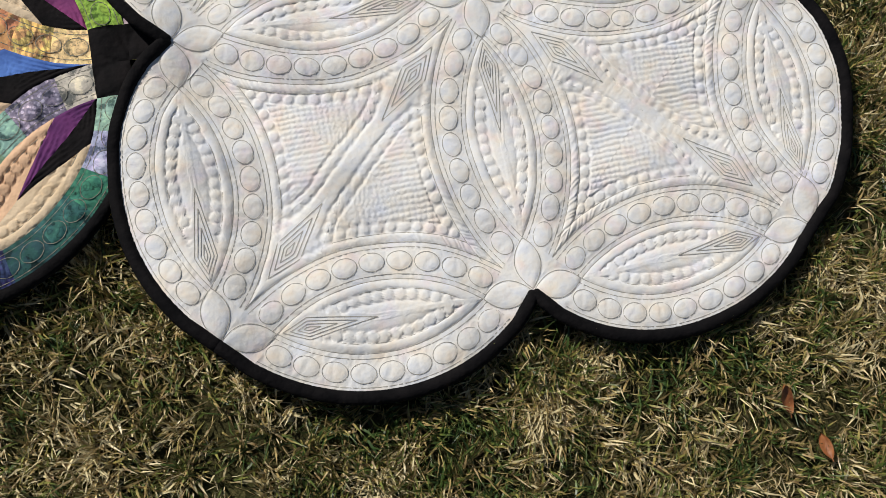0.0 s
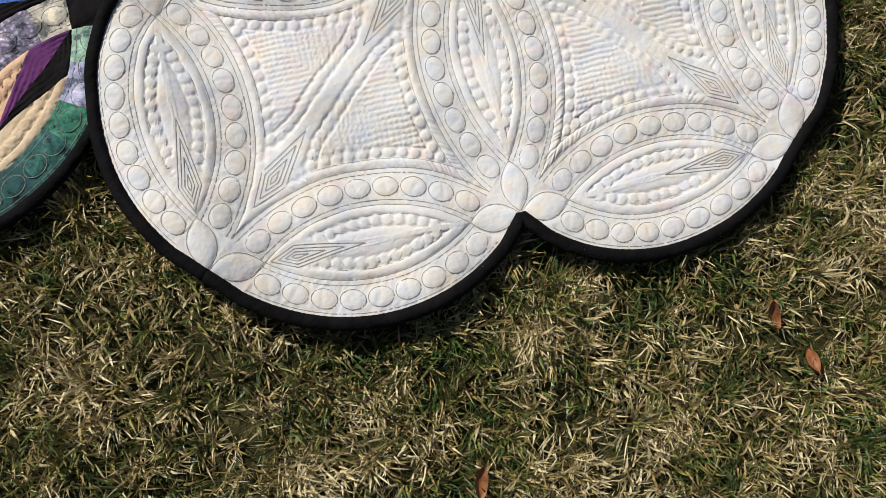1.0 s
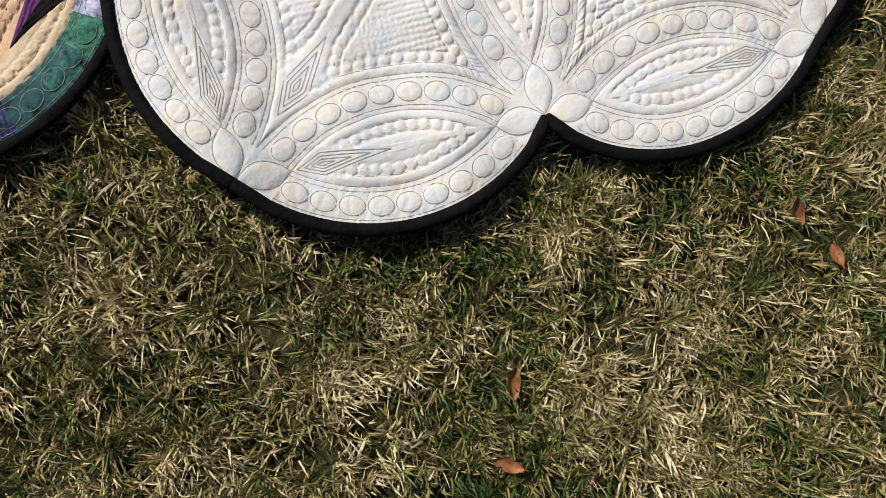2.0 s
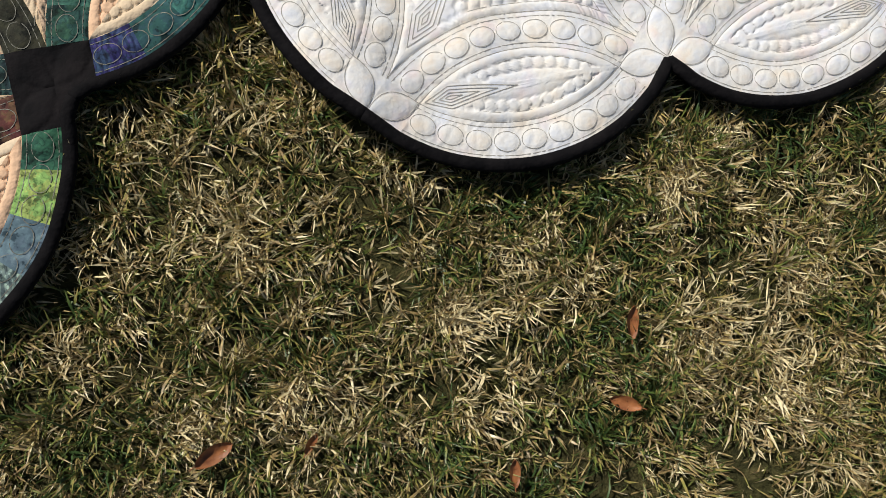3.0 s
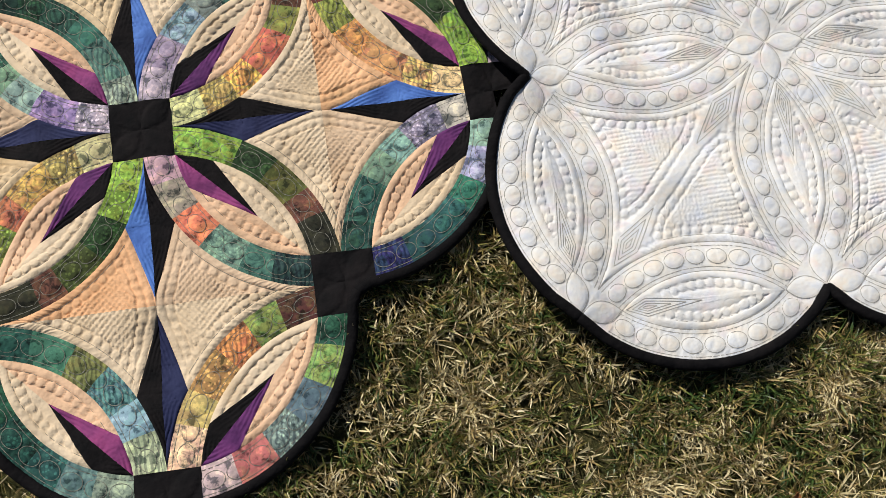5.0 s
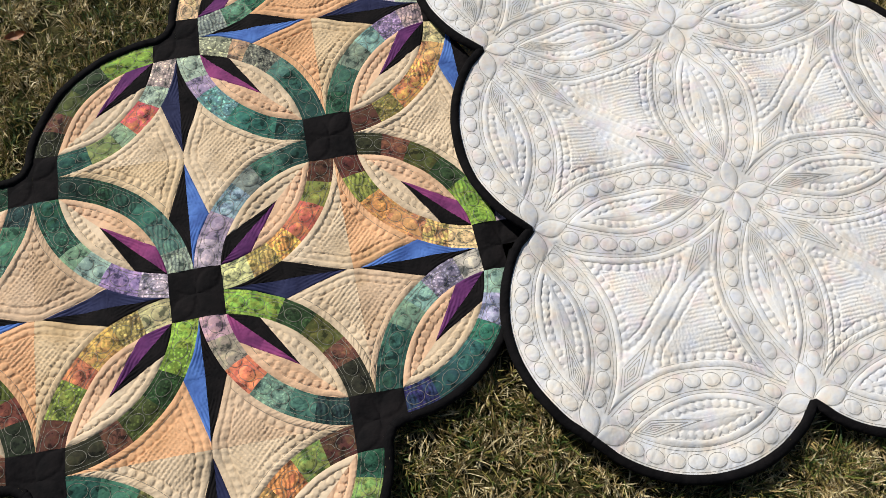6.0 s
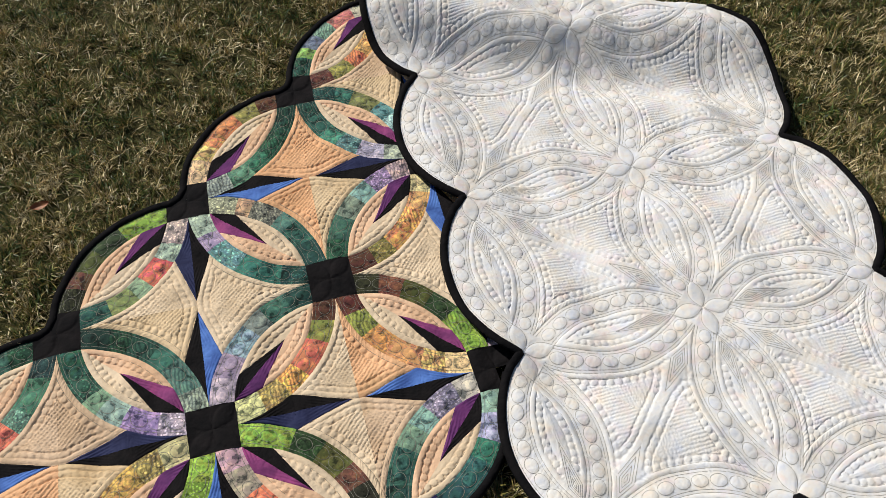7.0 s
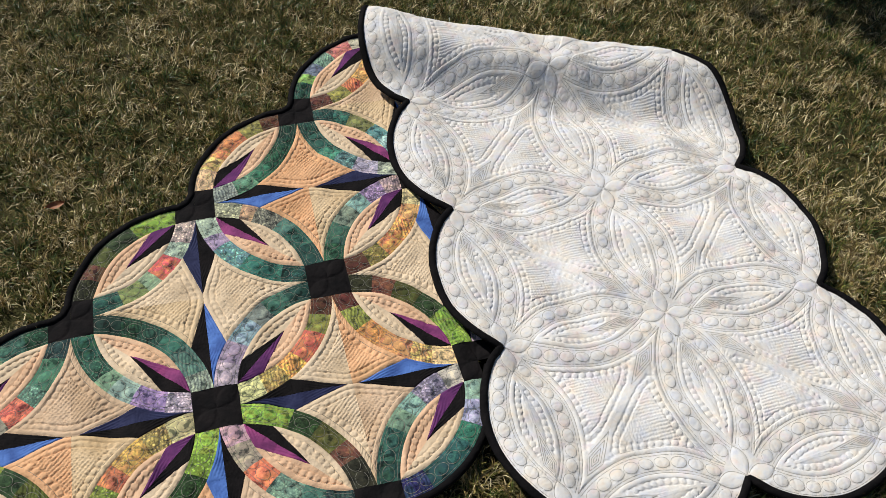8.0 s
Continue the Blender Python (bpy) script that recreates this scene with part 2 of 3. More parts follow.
def relief(x, y, nested=True, rows=None):
    """Height of the quilting, 0 to about 1, in one eighth of a star's share of the net."""
    r = np.hypot(x - KX, y - KY)
    phi = np.arctan2(y - KY, KX - x)
    h = np.zeros_like(x)
    # pieced arcs: two lines of stitches along each edge, a chain of ovals between
    in_arc = (r >= R_IN) & (r <= R_OUT) & (y >= SQ) & (x <= HALF - SQ)
    mid = (R_IN + R_OUT) / 2
    step, ph0 = oval_step()
    k = (np.floor((phi - ph0) / step) + 0.5) * step + ph0
    oval = bead((phi - k) * mid, r - mid, 0.0172, 0.0130)
    dent = (phi - k) * mid + (r - mid) * 0.45 * np.sin(k * 57) + 0.004 * np.sin(k * 91)
    oval = oval * (1 - (0.10 if nested else 0.26) * np.exp(-(dent / 0.0016) ** 2))
    edge = np.minimum(r - R_IN, R_OUT - r)
    gather = 0.15 * np.sin(phi * r * 700 + 2.5 * np.sin(phi * 31) + 1.5 * np.sin(phi * 83 + r * 300))
    lines = np.minimum(puff(np.abs(edge - 0.0002), 0.0016), puff(np.abs(edge - 0.0065), 0.0014))
    h = np.where(in_arc, np.maximum(0.30 * lines + gather, 0.85 * oval), h)
    # grounds between the arcs
    d1 = r - R_OUT
    wide = STAR_X * np.clip((STAR_TIP - y) / (STAR_TIP - STAR_Y), 0, 1)
    d2 = np.where(y > STAR_Y, (x - wide) * 0.965, x)
    if not nested:                            # on the back a narrow plain stem runs on from the diamond
        slim = STAR_KITE[3] * np.clip((STAR_KITE[2] - y) / (STAR_KITE[2] - STAR_KITE[1]), 0, 1)
        d2 = np.where(y > STAR_KITE[1], (x - slim) * 0.97, x)
    in_ground = (r > R_OUT) & (y > STAR_Y * 0.8) & (d2 >= 0)
    sp = math.pi / 2 / 27
    kk = (np.floor(phi / sp) + 0.5) * sp
    p1 = bead((phi - kk) * r, d1 - 0.0205, 0.0072, 0.0070)
    ky = (np.floor(y / 0.0150) + 0.5) * 0.0150
    p2 = bead(y - ky, d2 - 0.0200, 0.0072, 0.0070)
    swell = np.minimum(puff(d1, 0.003), puff(d2, 0.003)) if nested else puff(d1, 0.003)
    stop = np.minimum(puff(np.abs(0.0125 - d1), 0.0018), puff(np.abs(0.0125 - d2), 0.0018))
    band = np.where((d1 < 0.0125) | (d2 < 0.0125), 0.70 * np.minimum(swell, stop) + np.where(d1 < 0.0125, gather, 0.25 * gather), 0)
    sa, sb = np.abs(np.sin(math.pi * (x + y) / 0.0108)) ** 0.5, np.abs(np.sin(math.pi * (x - y) / 0.0108)) ** 0.5
    rib = 0.95 * np.minimum(sa, sb)
    if rows is not None:                      # on the back one way of the stitching shows more
        rib = 0.72 * np.minimum(sa if rows else sb, 0.42 + 0.58 * (sb if rows else sa))
    inner = np.where((d1 > 0.029) & (d2 > 0.029), rib, 0)
    beads = np.where(d1 < 0.029, p1, np.where(d2 < 0.029, p2, 0)) * 0.66
    beads = np.where((d1 > 0.0125) & (d2 > 0.0125), beads, 0)
    h = np.where(in_ground, np.maximum(np.maximum(band, beads), inner), h)
    # blue star points: stitched in nested outlines
    in_star = (r > R_OUT) & (d2 < 0) | (r > R_OUT) & (y <= (STAR_Y if nested else STAR_KITE[1]))
    nest = 0.6 * np.abs(np.sin(math.pi * np.clip(np.where(y > STAR_Y, -d2, np.minimum(d1, STAR_X - x)), 0, 1) / 0.0062)) ** 0.5
    h = np.where(in_star & (y > SQ), nest if nested else 0.70 * puff(d1, 0.003) - kite_grooves(np.abs(x), y, STAR_KITE), h)
    # melons: plain band, beads, and the purple point
    e = (x + y) / D2 - SQ * D2
    f = np.abs(y - x) / D2
    d3 = R_IN - r
    fk = np.where(e < MELON_E, 9.0, MELON_F * np.clip((MELON_TIP - e) / (MELON_TIP - MELON_E), 0, 1))
    d4 = np.where(e < MELON_E, -1.0, (f - fk) * 0.93)
    if not nested:
        reach = (x + y) / D2
        taper = MELON_KITE[3] * np.clip((MELON_KITE[2] - reach) / (MELON_KITE[2] - MELON_KITE[1]), 0, 1) + 0.004
        d4 = np.where(reach < MELON_KITE[1] - 0.012, -1.0, f - taper)
    in_melon = (r < R_IN) & ((x > SQ) | (y > SQ)) & ((x < HALF - SQ) | (y < HALF - SQ))
    in_point = in_melon & (d4 < 0)
    p3 = bead((phi - (np.floor(phi / (sp * 1.28)) + 0.5) * sp * 1.28) * r, d3 - 0.0205, 0.0076, 0.0074)
    hm = np.where(d3 < 0.0125, 0.7 * np.minimum(puff(d3, 0.003), puff(0.0125 - d3 + 0.001, 0.002)), np.maximum(p3 * (0.75 if nested else 0.62), (0.35 if nested else 0.5) * puff(d3 - 0.0285, 0.003)))
    h = np.where(in_melon & ~in_point, hm, h)
    dn = np.minimum(np.where(e < MELON_E, d3, -d4), 1)
    plain = 0.62 * puff(d3, 0.003) - kite_grooves(f, (x + y) / D2, MELON_KITE) + 0.2 * gather
    h = np.where(in_point, 0.6 * np.abs(np.sin(math.pi * np.clip(dn, 0, 1) / 0.0060)) ** 0.5 if nested else plain, h)
    # corner squares: four petals
    for xx, yy in ((x, y), (HALF - y, HALF - x)):
        inside = (xx < SQ) & (yy < SQ) & (xx > -0.001) & (yy > -0.001)
        ee, ff = (xx + yy) / D2, np.abs(yy - xx) / D2
        lim = 0.0180 * np.clip(1 - ((ee - 0.036) / 0.034) ** 2, 0, None)
        h = np.where(inside, np.where(ff < lim, 0.2 + 0.55 * puff(lim - ff, 0.004), 0.35 * puff(ff - lim, 0.005)), h)
    return h


def wobble(p):
    """The small drift of a hand-guided needle."""
    x, y = p[:, 0], p[:, 1]
    a = np.sin(131 * x + 71 * y) + np.sin(-57 * x + 163 * y + 1) + 0.6 * np.sin(251 * x - 217 * y)
    b = np.sin(97 * x - 143 * y + 2) + np.sin(173 * x + 49 * y) + 0.6 * np.sin(233 * x + 263 * y)
    return 0.00045 * np.stack([a, b], 1)


def outward(xy, k, m):
    """From the eighth described above to the star's own axes."""
    x, y = (-xy[:, 0] if m else xy[:, 0]), xy[:, 1]
    for _ in range(k):
        x, y = -y, x
    return np.stack([x, y], 1)


def net(u, v):
    return np.array([HALF * (u - v), HALF * (u + v)])


SIDES = [(0, 0), (-1, 0), (-1, -1), (0, -1)]


def eighths(cells, stars):
    """Each eighth of each star: (u, v, k, m, whole), where whole says that the ground beyond the arc belongs to the quilt."""
    for u, v in stars:
        for k in range(4):
            for m in (0, 1):
                here = (u + SIDES[k][0], v + SIDES[k][1]) in cells
                kk = (k + 1) % 4 if m else (k + 3) % 4
                there = (u + SIDES[kk][0], v + SIDES[kk][1]) in cells
                if here or there:
                    yield u, v, k, m, here


# ---- how the cloth lies ----
LAWN_TOP = 0.022
FOLD_A, FOLD_B = np.array([0.553, 1.152]), np.array([1.425, 0.842])
FOLD_ROUND = 0.047


def lumps(x, y, seed, high):
    """Soft uneven swelling of the padded cloth: a sum of waves in many directions."""
    r = random.Random(seed)
    z = np.zeros_like(x)
    for _ in range(16):
        size, way, start = r.uniform(0.05, 0.22), r.uniform(0, math.pi), r.uniform(0, 6.3)
        z = z + high * (size / 0.22) ** 0.8 * np.sin(2 * math.pi * (x * math.cos(way) + y * math.sin(way)) / size + start)
    return z


def lay_front(p):
    x, y = p[:, 0], p[:, 1]
    wx = x + 0.005 - 0.010 * np.sin(3 * y) - 0.035 * np.clip(x, 0, None) ** 2
    wy = y - 0.006 + 0.022 * y * y - 0.030 * np.clip(-y - 0.3, 0, None)
    z = LAWN_TOP + 0.004 * np.sin(7 * wx + 2) * np.sin(6 * wy + 1) + lumps(wx, wy, 3, 0.0011) - 0.022 * np.clip((wx - 0.69) / 0.08, 0, 1)
    return np.stack([wx, wy, z], 1)


# where the corner squares of the turned-up part lie, row by row from the loose edge to the fold
BACK_NODES = np.array([[(0.660, -0.405), (1.059, -0.405), (1.452, -0.380)],
                       [(0.647, 0.002), (1.058, 0.020), (1.463, 0.017)],
                       [(0.638, 0.432), (1.054, 0.432), (1.451, 0.440)],
                       [(0.615, 0.845), (1.035, 0.872), (1.425, 0.862)],
                       [(0.625, 1.262), (1.045, 1.288), (1.460, 1.290)]])


def lay_back(p):
    u, v = (p[:, 0] + p[:, 1]) / (2 * HALF) + 1, (p[:, 1] - p[:, 0]) / (2 * HALF) + 1
    iu, iv = np.clip(np.floor(u).astype(int), 0, 1), np.clip(np.floor(v).astype(int), 0, 3)
    a, b = (u - iu)[:, None], (v - iv)[:, None]
    q = (BACK_NODES[iv, iu] * (1 - a) + BACK_NODES[iv, iu + 1] * a) * (1 - b) + (BACK_NODES[iv + 1, iu] * (1 - a) + BACK_NODES[iv + 1, iu + 1] * a) * b
    x, y = q[:, 0], q[:, 1]
    along = (FOLD_B - FOLD_A) / np.hypot(*(FOLD_B - FOLD_A))
    out = np.array([-along[1], along[0]])
    d = (x - FOLD_A[0]) * out[0] + (y - FOLD_A[1]) * out[1]
    s = ((x - FOLD_A[0]) * along[0] + (y - FOLD_A[1]) * along[1])
    left = np.clip(1 - s / 1.0, 0, 1)
    z = 0.030 + 0.006 * np.sin(5.1 * x + 1.3) * np.sin(4.3 * y + 0.4) + lumps(x, y, 9, 0.0015) + 0.022 * np.exp(-((x - 0.60) / 0.09) ** 2)
    steep = 0.100 - 0.035 * np.exp(-((s - 0.48) / 0.22) ** 2) + 0.07 * left ** 3
    flat = 0.02 + 0.055 * np.exp(-((s - 0.52) / 0.26) ** 2)
    z = z + np.exp(-(np.clip(d + flat, None, 0) / steep) ** 2) * (0.088 + 0.018 * left ** 2)
    z = z - 0.012 * np.exp(-((d + 0.24 - 0.05 * left) / 0.07) ** 2)
    over = np.clip(d, 0, None)
    turn = np.minimum(over / FOLD_ROUND, math.pi)
    back = FOLD_ROUND * np.sin(turn) - np.clip(over - FOLD_ROUND * math.pi, 0, None) - over
    x, y = x + out[0] * back, y + out[1] * back
    z = z - FOLD_ROUND * (1 - np.cos(turn))
    return np.stack([x, y, z], 1), d


# ---- mesh writing ----
def grid_faces(nt, ns):
    i = np.arange(nt - 1)[:, None] * ns + np.arange(ns - 1)[None, :]
    return np.stack([i, i + 1, i + ns + 1, i + ns], 2).reshape(-1, 4)


def mesh_of(name, co, faces, mat):
    """A mesh from arrays of vertices and of quads."""
    me = bpy.data.meshes.new(name)
    nf, k = faces.shape
    me.vertices.add(len(co))
    me.vertices.foreach_set("co", np.ascontiguousarray(co, np.float32).ravel())
    me.loops.add(nf * k)
    me.loops.foreach_set("vertex_index", np.ascontiguousarray(faces, np.int32).ravel())
    me.polygons.add(nf)
    me.polygons.foreach_set("loop_start", np.arange(nf, dtype=np.int32) * k)
    me.polygons.foreach_set("use_smooth", np.ones(nf, bool))
    me.materials.append(mat)
    me.update(calc_edges=True)
    return me


def part_from(name, co, faces, mat, parent, label="", colour=None):
    """Links arrays as one mesh object under a thing, its origin at its middle."""
    mid = (co.min(0) + co.max(0)) / 2
    ob = new(name, mesh_of(name, co - mid, faces, mat))
    ob.location = mid
    ob.parent = parent
    if colour:
        ob.color = (*colour, 1)
    return tagged(ob, label) if label else ob


FINE = 0.0024


def ruled(c1, c2, fine):
    """Rows of points from the curve c1 to the curve c2."""
    length = max(np.hypot(*np.diff(c1, axis=0).T).sum(), np.hypot(*np.diff(c2, axis=0).T).sum())
    width = np.hypot(*(resampled(c1, 100) - resampled(c2, 100)).T).mean() * 1.1
    nt, ns = max(int(length / fine) + 1, 3), max(int(width / fine) + 1, 3)
    a, b = resampled(c1, nt), resampled(c2, nt)
    s = np.linspace(0, 1, ns)[None, :, None]
    return (a[:, None] * (1 - s) + b[:, None] * s).reshape(-1, 2), grid_faces(nt, ns)


def joined(pieces, weld=False):
    co, fa, n = [], [], 0
    for c, f in pieces:
        co.append(c)
        fa.append(f + n)
        n += len(c)
    co, fa = np.concatenate(co), np.concatenate(fa)
    if weld:
        _, first, back = np.unique(np.round(co[:, :2] / 0.0003).astype(np.int64), axis=0, return_index=True, return_inverse=True)
        co, fa = co[first], back.ravel()[fa]
        fa = fa[(fa[:, 0] != fa[:, 2]) & (fa[:, 1] != fa[:, 3])]
        same = (fa == np.roll(fa, 1, axis=1)).any(1)
        fa = fa[~same]
    return co, fa


def eighth_pieces(fine, whole, breaks, squares):
    """The cloth pieces of one eighth: (name, index, points, faces)."""
    n = 160
    for i in range(len(breaks) - 1):
        yield ("arc_patch", i, *ruled(arc_pts(R_IN, n, breaks[i], breaks[i + 1]), arc_pts(R_OUT, n, breaks[i], breaks[i + 1]), fine * 1.2))
    yield ("purple_point", 0, *ruled(line_pts(n, (SQ, SQ), TIP_XY),
                                     np.concatenate([arc_pts(R_IN, 60, 0, MELON_PHI), [TIP_XY]]), fine * 0.65))
    yield ("melon_patch", 0, *ruled(line_pts(n, TIP_XY, (HALF - SQ, HALF - SQ)), arc_pts(R_IN, n, MELON_PHI, 1), fine))
    if squares:
        yield ("corner", 0, *ruled(line_pts(n, (0, 0), (SQ, 0)), line_pts(n, (0, SQ), (SQ, SQ)), fine))
        yield ("corner", 1, *ruled(line_pts(n, (HALF - SQ, HALF - SQ), (HALF, HALF - SQ)), line_pts(n, (HALF - SQ, HALF), (HALF, HALF)), fine))
    if whole:
        yield ("blue_point", 0, *ruled(line_pts(n, (0, SQ), (0, STAR_TIP)),
                                       np.concatenate([arc_pts(R_OUT, 60, 0, STAR_PHI), [(0, STAR_TIP)]]), fine * 0.65))
        yield ("ground_patch", 0, *ruled(line_pts(n, (0, STAR_TIP), (0, HALF), (HALF - SQ, HALF)), arc_pts(R_OUT, n, STAR_PHI, 1), fine * 0.74))


def facing_up(co, faces):
    a, b, c = (co[faces[:, i]] for i in (0, 1, 2))
    d = co[faces[:, 3]]
    nz = ((c - a)[:, 0] * (d - b)[:, 1] - (c - a)[:, 1] * (d - b)[:, 0]).sum()
    return faces if nz > 0 else faces[:, ::-1]


def edge_line(inner_a, inner_b, notch=0.0035):
    """The quilt's edge along one melon, from corner square to corner square."""
    g = 0.006
    a = (-notch, notch) if inner_a else (-g, 0.0)
    b = (HALF - notch, HALF + notch) if inner_b else (HALF, HALF + g)
    return np.concatenate([line_pts(7, a, (-g, SQ - 0.008)), arc_pts(R_OUT + g, 44), line_pts(7, (HALF - SQ + 0.008, HALF + g), b)])


def inner_corner(cells, w):
    """Whether the edge turns inwards at the corner square at w: two cells meet there."""
    u, v = round((w[0] + w[1]) / (2 * HALF)), round((w[1] - w[0]) / (2 * HALF))
    return sum((u + a, v + b) in cells for a, b in SIDES) == 2


def edge_of(cells, u, v, k, m, notch=0.0035):
    far = net(u, v) + outward(np.array([[HALF, HALF]]), k, m)[0]
    return outward(edge_line(inner_corner(cells, net(u, v)), inner_corner(cells, far), notch), k, m) + net(u, v)


def tube(line, lay, wide, high):
    """A padded strip of binding along a line of the pattern, laid on the ground like the cloth."""
    d = np.gradient(line, axis=0)
    d /= np.maximum(np.hypot(d[:, 0], d[:, 1])[:, None], 1e-9)
    side = np.stack([-d[:, 1], d[:, 0]], 1)
    # rounded, closed ends
    line = np.concatenate([line[:1] - d[:1] * 0.004, line[:1] - d[:1] * 0.003, line, line[-1:] + d[-1:] * 0.003, line[-1:] + d[-1:] * 0.004])
    side = np.concatenate([side[:1] * 0.02, side[:1] * 0.6, side, side[-1:] * 0.6, side[-1:] * 0.02])
    rise = np.ones(len(line)) * high
    rise[[0, -1]] *= 0.02
    rise[[1, -2]] *= 0.6
    ang = np.linspace(0, 2 * math.pi, 11)[:-1]
    rows = []
    for a in ang:
        q = lay(line + side * wide * math.cos(a))
        q[:, 2] += rise * math.sin(a)
        rows.append(q)
    co = np.stack(rows, 1).reshape(-1, 3)
    n, m = len(line), len(ang)
    i = np.arange(n - 1)[:, None] * m
    j = np.arange(m)[None, :]
    k = (j + 1) % m
    return co, np.stack([i + j, i + k, i + m + k, i + m + j], 2).reshape(-1, 4)


# ---- stitching: flat threads along the quilted lines, widened and toned for the grooves' shade ----
def stitch_lines(whole, back, petals=True):
    """Lines of stitches of one eighth, in its own axes."""
    out = [arc_pts(R_IN + 0.0065, 40), arc_pts(R_OUT - 0.0065, 40)]
    if back:
        out += [arc_pts(R_IN, 40), arc_pts(R_OUT, 40)]
    mid = (R_IN + R_OUT) / 2
    step, ph0 = oval_step()
    w = np.linspace(0, 2 * math.pi, 21)
    for i in range(9):
        ph = ph0 + (i + 0.5) * step + 0.0172 * np.cos(w) / mid
        rr = mid + 0.0130 * np.sin(w)
        out.append(np.stack([KX - rr * np.cos(ph), KY + rr * np.sin(ph)], 1))
    out.append(arc_pts(R_IN - 0.0125, 40, MELON_PHI + 0.06, 0.88))
    near, wide, far, half = MELON_KITE
    mk = np.array((0.0, wide))
    kite = np.array([(0.0, near), (half, wide), (0.0, far)])
    for f in RINGS if back else ():
        q = mk + (kite - mk) * f
        out.append(np.stack([q[:, 1] - q[:, 0], q[:, 1] + q[:, 0]], 1) / D2)
    if whole:
        out.append(arc_pts(R_OUT + 0.0125, 40, STAR_PHI + 0.06, 0.93))
        near, wide, far, half = STAR_KITE
        mk = np.array((0.0, wide))
        kite = np.array([(0.0, near), (half, wide), (0.0, far)])
        for f in RINGS if back else ():
            out.append(mk + (kite - mk) * f)
    if petals:
        ee = np.linspace(0.003, 0.0698, 14)
        ff = 0.0180 * np.clip(1 - ((ee - 0.036) / 0.034) ** 2, 0, None)
        p = np.stack([(ee - ff) / D2, (ee + ff) / D2], 1)
        out += [p, np.stack([HALF - p[:, 1], HALF - p[:, 0]], 1)]
    return out


def thread(line, k, m, origin, lay, lift, wide=0.00045):
    line = resampled(line, max(4, int(np.hypot(*np.diff(line, axis=0).T).sum() / 0.0035)))
    d = np.gradient(line, axis=0)
    d /= np.maximum(np.hypot(d[:, 0], d[:, 1])[:, None], 1e-9)
    side = np.stack([-d[:, 1], d[:, 0]], 1) * wide
    h = lift * relief(line[:, 0], line[:, 1], lay is lay_front) + (0.0009 if lay is lay_front else 0.0008)
    rows = []
    for sgn in (-1, 1):
        at = outward(line + side * sgn, k, m) + origin
        co = lay(at)
        co[:, 2] += h
        rows.append(co)
    co = np.stack(rows, 1).reshape(-1, 3)
    f = grid_faces(len(line), 2)
    return co, f if m else f[:, ::-1]


# ---- the lawn ----
SOIL_Z = -0.014
ground = new("ground", mesh_of("ground", np.array([(-300, -300, SOIL_Z), (300, -300, SOIL_Z), (300, 300, SOIL_Z), (-300, 300, SOIL_Z)], float), np.array([[0, 1, 2, 3]]), SOIL))
tagged(ground, "brown soil and thatch under the lawn", "ground", kind="structure")

FRONT_CELLS = {(0, 0), (0, -1), (-1, -1), (-1, 0), (1, 0), (1, -1), (2, 0), (2, -1)}
FRONT_STARS = [(0, 0), (-1, -1), (1, 1), (1, -1), (2, 0), (-1, 1), (3, 1)]
BACK_CELLS = {(u, v) for u in (-1, 0) for v in (-1, 0, 1, 2)}
BACK_STARS = [(0, 0), (-1, -1), (1, -1), (-1, 1), (1, 1), (0, 2), (-1, 3), (1, 3)]


def covered(x, y, cells, grow):
    """Whether points of the pattern lie on the quilt, edge scallops included."""
    u, v = (x + y) / (2 * HALF), (y - x) / (2 * HALF)
    iu, iv = np.floor(u).astype(int), np.floor(v).astype(int)
    fu, fv = u - iu, v - iv

    def has(a, b):
        return np.array([(p, q) in cells for p, q in zip(a, b)], bool)

    def bulge(f):
        m = (f - 0.5) * NET
        return (np.sqrt(np.clip(R_OUT ** 2 - m * m, 0, None)) - AWAY + grow) / NET
    on = has(iu, iv)
    on |= has(iu - 1, iv) & (fu < bulge(fv))
    on |= has(iu + 1, iv) & (1 - fu < bulge(fv))
    on |= has(iu, iv - 1) & (fv < bulge(fu))
    on |= has(iu, iv + 1) & (1 - fv < bulge(fu))
    return on


def on_quilt(x, y, grow=0.0):
    c = math.sqrt(0.5)
    a = covered(x, y - 0.02 * y * y, FRONT_CELLS, grow)
    dx, dy = (x - 1.058) * 1.03, (y - 0.018) * 1.02
    b = covered((dx - dy) * c, (dx + dy) * c, BACK_CELLS, grow) & (y < FOLD_A[1] + 0.03 - 0.386 * (x - FOLD_A[0]))
    return a | b


